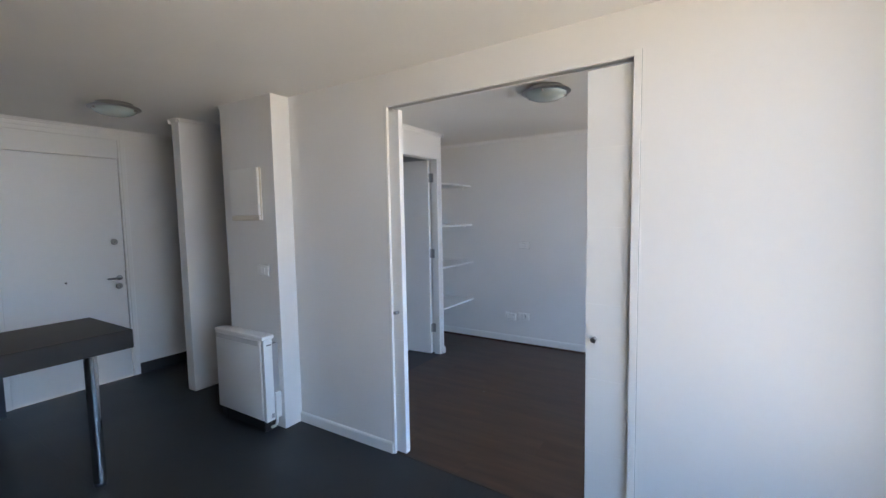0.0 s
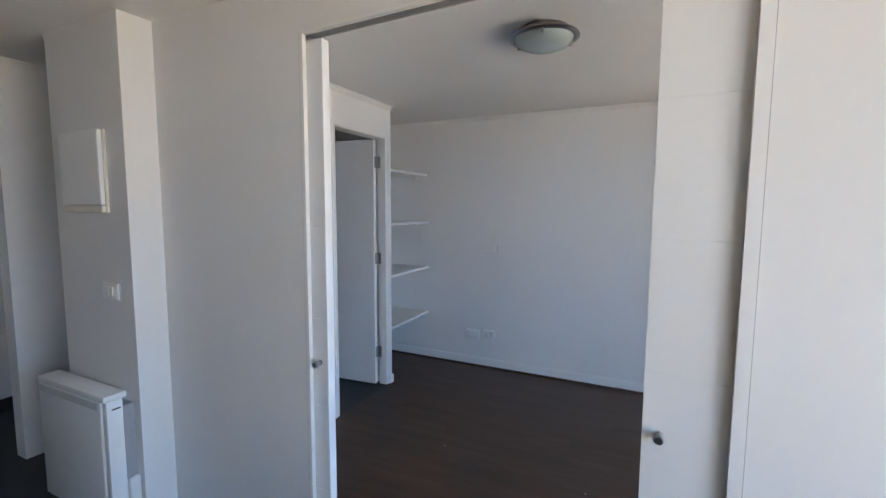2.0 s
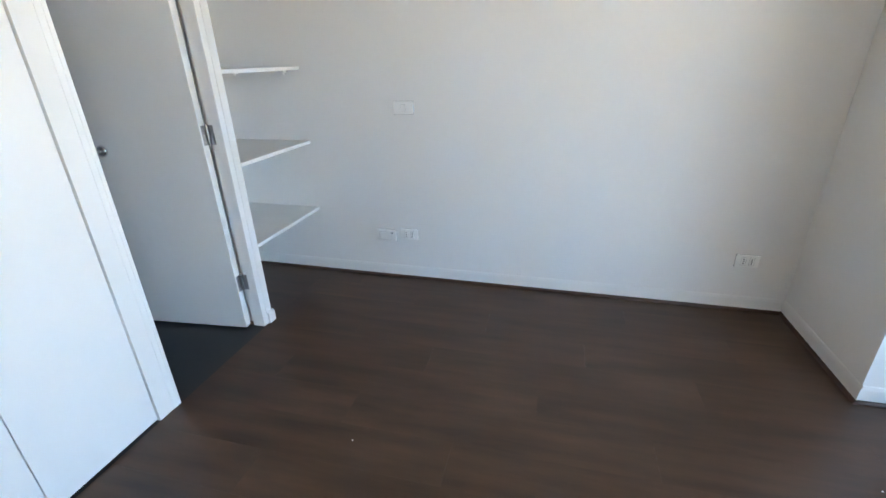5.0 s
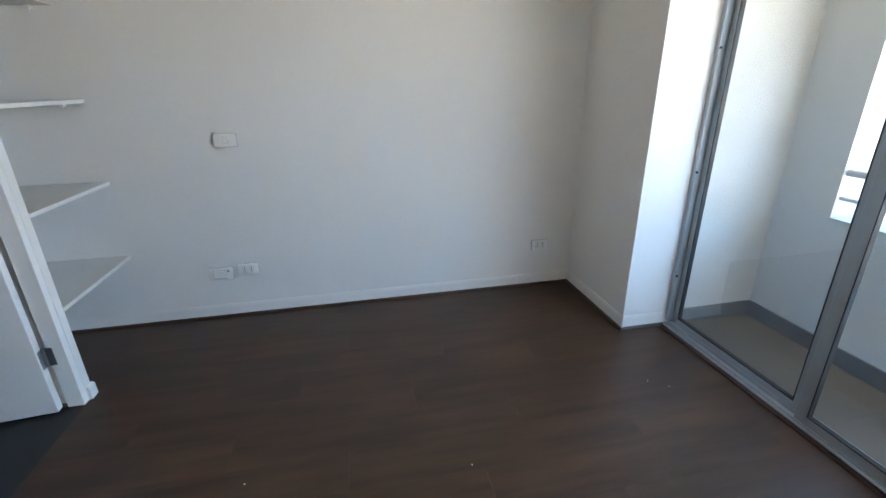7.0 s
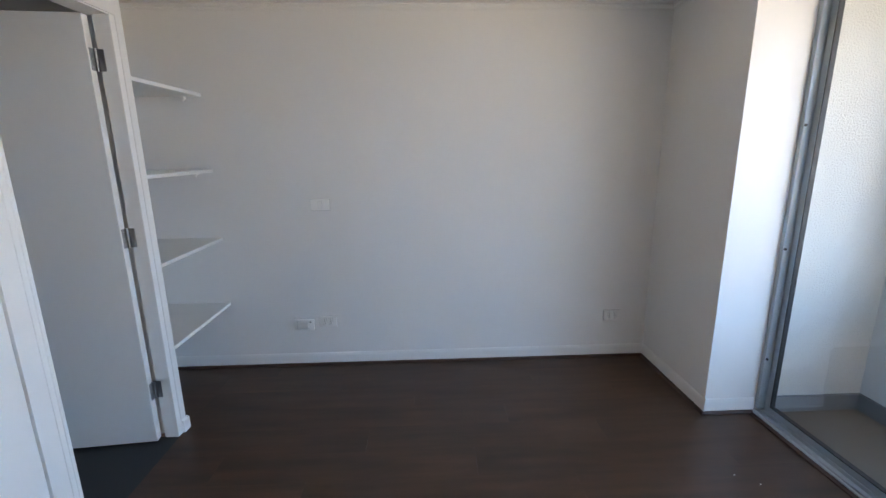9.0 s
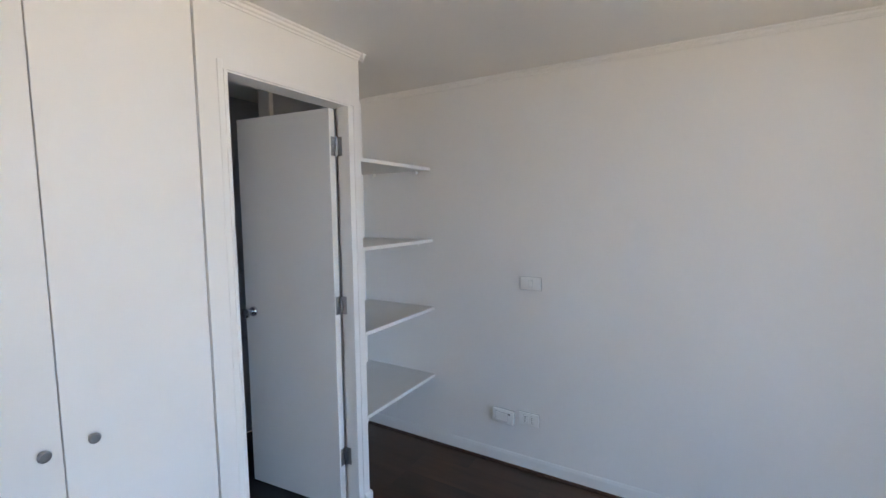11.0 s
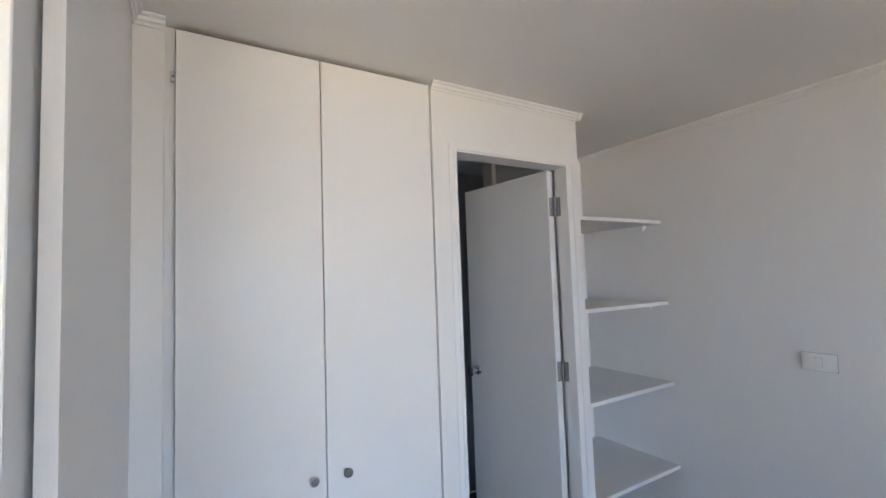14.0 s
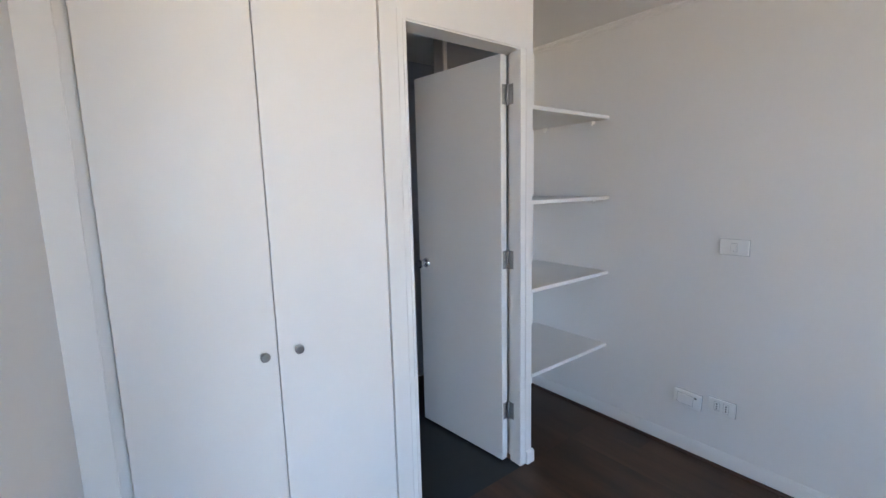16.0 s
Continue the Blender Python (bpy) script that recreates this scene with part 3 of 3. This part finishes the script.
# ---- switches and sockets ----
def plate(name, x, y, z, w, h, label, category, kind_, mat, tilt=0.0, deep=0.013):
    ob = tagged(new(name), label, category, "electrical plates")
    ob.matrix_world = pose(x, y, z, 0, tilt, 0)
    # grey rim, wider at left and below, paints in the plate's shadow
    part("shadow_rim", boxes((-w / 2 - 0.0020, w / 2 + 0.0014, -0.004, 0, -h / 2 - 0.0022, h / 2 + 0.0008)), GREYPLASTIC, ob)
    part("cover", soft_box(-w / 2, w / 2, -deep, 0, -h / 2, h / 2, 0.003, 2), mat, ob, smooth=True)
    if kind_ == "switch":
        part("seam", boxes((-0.0132, 0.0132, -deep - 0.0004, -deep + 0.001, -0.0192, 0.0192)), GREYPLASTIC, ob)
        part("rocker", soft_box(-0.012, 0.012, -deep - 0.004, -deep + 0.002, -0.018, 0.018, 0.0015, 2), PLASTIC, ob)
    elif kind_ == "double_switch":
        for dx in (-0.016, 0.014):
            part("rocker", soft_box(dx - 0.011, dx + 0.011, -deep - 0.004, -deep + 0.002, -0.020, 0.020, 0.0015, 2), PLASTIC, ob)
    elif kind_ == "socket":
        for dx in (-0.020, 0.020):
            part("seam", boxes((dx - 0.0122, dx + 0.0122, -deep - 0.0004, -deep + 0.001, -0.0232, 0.0232)), GREYPLASTIC, ob)
            s = part("socket", soft_box(dx - 0.011, dx + 0.011, -deep - 0.0015, -deep + 0.002, -0.022, 0.022, 0.001, 1), PLASTIC, ob)
            for dz in (-0.012, 0, 0.012):
                part("hole", turned(lathe([(0, 0), (0.0034, 0), (0.0034, 0.0006), (0, 0.0006)], 10), pose(dx, -deep - 0.0015, dz, 90, 0, 0)), BLACK, s)
    elif kind_ == "phone":
        part("seam", boxes((-0.0465, 0.0315, -deep - 0.0004, -deep + 0.001, -0.0275, 0.0275)), GREYPLASTIC, ob)
        part("lid", soft_box(-0.045, 0.030, -deep - 0.003, -deep + 0.002, -0.026, 0.026, 0.002, 1), PLASTIC, ob)
        part("port", boxes((0.036, 0.046, -deep - 0.001, -deep + 0.001, 0.018, 0.026)), BLACK, ob)
    return ob


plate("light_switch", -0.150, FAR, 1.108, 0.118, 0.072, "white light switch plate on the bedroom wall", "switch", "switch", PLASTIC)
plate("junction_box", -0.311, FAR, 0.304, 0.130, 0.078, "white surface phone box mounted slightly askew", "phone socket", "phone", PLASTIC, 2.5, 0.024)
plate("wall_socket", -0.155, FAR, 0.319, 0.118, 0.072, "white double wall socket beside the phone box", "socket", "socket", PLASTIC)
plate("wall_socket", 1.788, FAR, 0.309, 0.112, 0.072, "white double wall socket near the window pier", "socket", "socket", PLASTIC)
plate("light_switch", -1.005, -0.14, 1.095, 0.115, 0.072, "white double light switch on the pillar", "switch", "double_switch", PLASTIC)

fuse = base("fuse_box", -1.152, -0.14, 1.62, "flush white fuse box cover on the pillar", "fuse box")
part("frame", soft_box(-0.165, 0.165, -0.012, 0, -0.18, 0.18, 0.003, 1), AGED, fuse)
part("cover", soft_box(-0.155, 0.160, -0.030, -0.012, -0.145, 0.178, 0.003, 1), PLASTIC, fuse)
part("lower_lip", soft_box(-0.155, 0.160, -0.026, -0.012, -0.178, -0.148, 0.003, 1), AGED, fuse, "yellowed lower lip")


# ---- ceiling lamps ----
def ceiling_lamp(x, y, label):
    ob = base("ceiling_lamp", x, y, H, label, "ceiling lamp", "ceiling lamps")
    part("pan", lathe([(0, 0), (0.108, 0), (0.112, -0.010), (0.124, -0.018), (0.146, -0.026), (0.155, -0.033), (0.156, -0.038), (0.150, -0.043), (0.136, -0.045), (0.130, -0.040), (0, -0.040)], 56), STEEL, ob, "brushed steel flared rim", True)
    part("shade", lathe([(0.131, -0.041), (0.127, -0.052), (0.110, -0.068), (0.080, -0.081), (0.042, -0.089), (0, -0.092)], 56), FROST, ob, "frosted greenish glass bowl", True)
    for a in (40, 160, 280):
        part("clip", turned(soft_box(0.120, 0.142, -0.006, 0.006, -0.058, -0.040, 0.002, 1), pose(0, 0, 0, 0, 0, a)), NICKEL, ob)
    return ob


ceiling_lamp(0.672, 0.800, "round ceiling lamp with frosted glass, unlit, in the bedroom")
ceiling_lamp(-1.93, -0.600, "round ceiling lamp with frosted glass, unlit, by the entrance")

# ---- storage heater ----
heater = base("storage_heater", -1.15, -0.14, 0, "slim white storage heater standing against the pillar", "heater")
shell = soft_box(-0.300, 0.225, -0.120, -0.045, 0.080, 0.640, 0.010, 3)
part("shell", shell, HEATER, heater, smooth=True)
part("top_cap", soft_box(-0.302, 0.258, -0.123, -0.030, 0.640, 0.668, 0.006, 2), HEATER, heater, smooth=True)
part("vent_strip", boxes((-0.285, 0.205, -0.1215, -0.1195, 0.600, 0.632)), VENT, heater, "pale grey outlet grille")
for i in range(24):
    part("slat", boxes((-0.283 + i * 0.0203, -0.269 + i * 0.0203, -0.1222, -0.1215, 0.603, 0.629)), VENT, heater)
part("side_panel", soft_box(0.225, 0.258, -0.113, -0.048, 0.075, 0.640, 0.004, 2), HEATER, heater, smooth=True)
part("back_plate", boxes((-0.27, 0.250, -0.045, 0.0, 0.26, 0.60)), GREYPLASTIC, heater, "grey back plate")
part("control_box", soft_box(-0.27, 0.268, -0.044, 0.0, 0.085, 0.262, 0.003, 1), HEATER, heater)
part("label_plate", boxes((0.258, 0.2595, -0.075, -0.055, 0.095, 0.125)), GREYPLASTIC, heater)
part("side_slot", boxes((0.258, 0.2594, -0.092, -0.058, 0.600, 0.606)), BLACK, heater)
for x in (-0.235, 0.200):
    part("foot", soft_box(x - 0.03, x + 0.03, -0.112, -0.012, 0.0, 0.080, 0.004, 1), BLACK, heater, "black plastic foot")
part("base_shadow_rail", boxes((-0.285, 0.225, -0.108, -0.050, 0.010, 0.080)), BLACK, heater, "black lower rail")


def cable(name, points, radius, mat, parent):
    cu = bpy.data.curves.new(name, "CURVE")
    cu.dimensions, cu.bevel_depth, cu.bevel_resolution = "3D", radius, 3
    sp = cu.splines.new("BEZIER")
    sp.bezier_points.add(len(points) - 1)
    for p, co in zip(sp.bezier_points, points):
        p.co, p.handle_left_type, p.handle_right_type = co, "AUTO", "AUTO"
    cu.materials.append(mat)
    ob = new(name, cu)
    ob.parent = parent
    return ob


cable("cord", [(0.250, -0.03, 0.09), (0.262, -0.045, 0.045), (0.235, -0.06, 0.022), (0.200, -0.045, 0.012), (0.16, -0.02, 0.010)], 0.009, PLASTIC, heater)

# ---- kitchen counter end ----
counter = base("breakfast_bar", -1.363, -1.6, 0, "dark breakfast bar top on a chrome leg near the entrance", "breakfast bar")
top = soft_box(-0.290, 0.290, -0.85, 0.673, 0.755, 0.86, 0.006, 2)
part("worktop", top, SLAB, counter)
part("leg", turned(lathe([(0, 0.02), (0.030, 0.02), (0.030, 0.749), (0.036, 0.751), (0.036, 0.755), (0, 0.755)], 28), pose(0.150, 0.515, 0)), CHROME, counter, "round chrome leg", True)
part("foot", turned(lathe([(0, 0), (0.030, 0), (0.031, 0.012), (0.028, 0.02), (0, 0.02)], 24), pose(0.150, 0.515, 0)), BLACK, counter, "black plastic foot")
cab = base("kitchen_cabinet", -2.74, -1.95, 0, "dark laminate kitchen base cabinet beside the entrance door", "cabinet")
part("body", boxes((-0.25, 0.232, -0.78, 0.785, 0.10, 0.86)), CABINET, cab)
part("plinth", boxes((-0.25, 0.19, -0.78, 0.74, 0, 0.10)), BLACK, cab)
for i in range(3):
    dr = part("door", soft_box(0.232, 0.250, -0.778 + i * 0.521, -0.262 + i * 0.521, 0.11, 0.85, 0.002, 1), CABINET, cab)
    part("handle", soft_box(0.25, 0.268, -0.70 + i * 0.521, -0.34 + i * 0.521, 0.79, 0.802, 0.003, 1), STEEL, dr)


# ---- windows ----
def pane(parent, x, y0, y1, z0, z1):
    ob = part("pane", boxes((x - 0.002, x + 0.002, y0, y1, z0, z1)), GLASS, parent, "clear glass pane")
    ob.visible_shadow = False
    return ob


def sash(parent, x, y0, y1, z0, z1, w=0.042, outer=0.0, foot=0.055):
    """One sliding sash; the stile at y1 may be narrower than the meeting one."""
    v = outer or w
    s = part("sash", joined(
        soft_box(x - 0.012, x + 0.012, y0, y0 + w, z0, z1, 0.002, 1), soft_box(x - 0.012, x + 0.012, y1 - v, y1, z0, z1, 0.002, 1),
        soft_box(x - 0.012, x + 0.012, y0 + w, y1 - v, z0, z0 + foot, 0.002, 1), soft_box(x - 0.012, x + 0.012, y0 + w, y1 - v, z1 - 0.05, z1, 0.002, 1)), ALU, parent, "grey aluminium sliding sash")
    part("gasket", boxes((x - 0.0135, x + 0.0135, y0 + w, y0 + w + 0.004, z0 + foot, z1 - 0.05), (x - 0.0135, x + 0.0135, y1 - v - 0.004, y1 - v, z0 + foot, z1 - 0.05),
                         (x - 0.0135, x + 0.0135, y0 + w + 0.004, y1 - v - 0.004, z0 + foot, z0 + foot + 0.004)), RUBBER, s)
    pane(s, x, y0 + w, y1 - v, z0 + foot, z1 - 0.05)
    return s


win = tagged(base("window_1", 0, 0, 0, "grey aluminium sliding balcony window with clear panes", "window"), kind="structure")
part("sill_track", joined(soft_box(SILL, OUT, 0.073, PILY, -0.006, 0.016, 0.003, 1), boxes((2.304, 2.308, 0.073, PILY, 0.016, 0.026), (2.340, 2.344, 0.073, PILY, 0.016, 0.034), (2.379, 2.385, 0.073, PILY, 0.016, 0.034))), ALU, win)
part("frame_jamb", soft_box(WIN, OUT, PILY - 0.026, PILY, 0.034, 2.17, 0.002, 1), ALU, win)
part("frame_jamb", soft_box(WIN, OUT, 0.073, 0.099, 0.034, 2.17, 0.002, 1), ALU, win)
part("frame_head", soft_box(WIN, OUT, 0.099, PILY - 0.026, 2.13, 2.17, 0.002, 1), ALU, win)
sash(win, 2.361, 0.925, PILY - 0.026, 0.022, 2.13, 0.055, 0.036, 0.042)
sash(win, 2.323, 0.099, 0.935, 0.022, 2.13, 0.050, 0.050, 0.042)
for z in (0.33, 0.93, 1.53):
    part("bumper", turned(lathe([(0, 0), (0.007, 0), (0.006, 0.006), (0, 0.007)], 12), pose(WIN + 0.008, PILY - 0.026, z, 90, 0, 0)), BLACK, win)

win2 = tagged(base("window_2", 0, 0, 0, "wide aluminium living room window", "window"), kind="structure")
part("frame_jamb", soft_box(EAST + 0.04, EAST + 0.11, -2.3, -2.26, 0.45, 2.17, 0.002, 1), ALU, win2)
part("frame_jamb", soft_box(EAST + 0.04, EAST + 0.11, -0.39, -0.35, 0.45, 2.17, 0.002, 1), ALU, win2)
part("frame_head", soft_box(EAST + 0.04, EAST + 0.11, -2.26, -0.39, 2.13, 2.17, 0.002, 1), ALU, win2)
part("frame_sill", soft_box(EAST + 0.04, EAST + 0.11, -2.26, -0.39, 0.45, 0.49, 0.002, 1), ALU, win2)
sash(win2, EAST + 0.06, -1.35, -0.39, 0.49, 2.13)
sash(win2, EAST + 0.09, -2.26, -1.31, 0.49, 2.13)

# ---- balcony rail ----
rail = base("balcony_rail", 3.0, 0.70, 0, "grey pipe guard rail across the balcony opening", "railing")
for z, r in ((0.948, 0.018), (0.818, 0.011)):
    part("pipe", turned(lathe([(0, -0.80), (r, -0.80), (r, 0.765), (0, 0.765)], 18), pose(-0.06, 0, z, -90, 0, 0)), RENDERED, rail, "", True)
part("sill_plate", soft_box(-0.10, 0.10, -0.80, 0.764, 0.715, 0.722, 0.002, 1), RENDERED, rail)

# ---- specks on the laminate ----
for x, y, r in ((0.047, 1.104, 0.0035), (1.88, 1.312, 0.003), (1.955, 1.252, 0.003), (0.90, 1.007, 0.003)):
    f = thing("paint_fleck", lathe([(0, 0), (r, 0), (r * 0.8, 0.0012), (0, 0.0015)], 7), PLASTIC, "tiny white paint fleck lying on laminate floor", "paint fleck", "paint flecks")
    f.matrix_world = pose(x, y, 0.0)

# ---- floor pieces ----
floor_l, floor_b, floor_o = (bpy.data.objects[n] for n in ("floor_living", "floor_bedroom", "floor_balcony"))


def piece(name, cache, x0, x1, y0, y1, mat, parent, gap, slant=0):
    """One tile or plank with chamfered upper edges; alike pieces share their mesh. slant: -1 or 1 cuts the lower or upper edge along the turned partition."""
    cx, cy = (x0 + x1) / 2, (y0 + y1) / 2
    key = (round(x1 - x0, 4), round(y1 - y0, 4)) if not slant else (x0, y0, slant)
    if key not in cache:
        w, d, g = (x1 - x0) / 2 - gap / 2, (y1 - y0) / 2 - gap / 2, 0.00006
        corners = ((-1, -1), (1, -1), (1, 1), (-1, 1))

        def shift(sx, sy):
            return math.tan(radians(SKEW)) * min(max(cx + sx * w, 0), EAST) if slant == sy else 0

        bm = bmesh.new()
        rings = [[bm.verts.new((sx * (w - q), sy * (d - q) + shift(sx, sy), z)) for sx, sy in corners] for q, z in ((0, -0.005), (0, -g), (g, 0))]
        for a, b in zip(rings, rings[1:]):
            for i in range(4):
                bm.faces.new((a[i], a[(i + 1) % 4], b[(i + 1) % 4], b[i]))
        bm.faces.new(rings[2])
        cache[key] = mesh(name, bm, mat)
    ob = new(name, cache[key])
    ob.parent = parent
    ob.location = (cx, cy, 0)
    return ob


def lay(name, x0, x1, y0, y1, w, d, mat, parent, gap, shift=None, y_start=None, low_cut=False, high_cut=False):
    cache, y, row = {}, (y0 if y_start is None else y_start), 0
    while y < y1 - 0.004:
        ya, yb = max(y, y0), min(y + d, y1)
        cut = -1 if low_cut and row == 0 else 1 if high_cut and yb >= y1 - 1e-6 else 0
        x = x0 - (shift[row % len(shift)] if shift else 0)
        while x < x1 - 0.004:
            xa, xb = max(x, x0), min(x + w, x1)
            for xc, xd in (((xa, 0.0), (0.0, xb)) if cut and xa < -0.01 and xb > 0.01 else ((xa, xb),)):
                if xd - xc > 0.01 and yb - ya > 0.01:
                    piece(name, cache, xc, xd, ya, yb, mat, parent, gap, cut)
            x += w
        y += d
        row += 1


lay("tile", ENTRY, EAST, SOUTH, 0.016, 0.6, 0.6, TILE, floor_l, 0.0003, y_start=SOUTH - 0.3, high_cut=True)
lay("tile", ENTRY, -1.43, 0.016, 0.8, 0.6, 0.6, TILE, floor_l, 0.0003)
lay("plank", BOX, SILL, 0.026, FAR, 1.215, 0.192, WALNUT, floor_b, 0.0002, shift=(0.0, 0.47, 0.91, 0.23, 0.70), low_cut=True)
lay("plank", -1.35, BOX, 1.815, FAR, 1.215, 0.192, WALNUT, floor_b, 0.0002, y_start=1.758)
lay("tile", OUT, PARAPET - 0.014, -0.10, END - 0.013, 0.33, 0.33, BALCONY, floor_o, 0.0004)
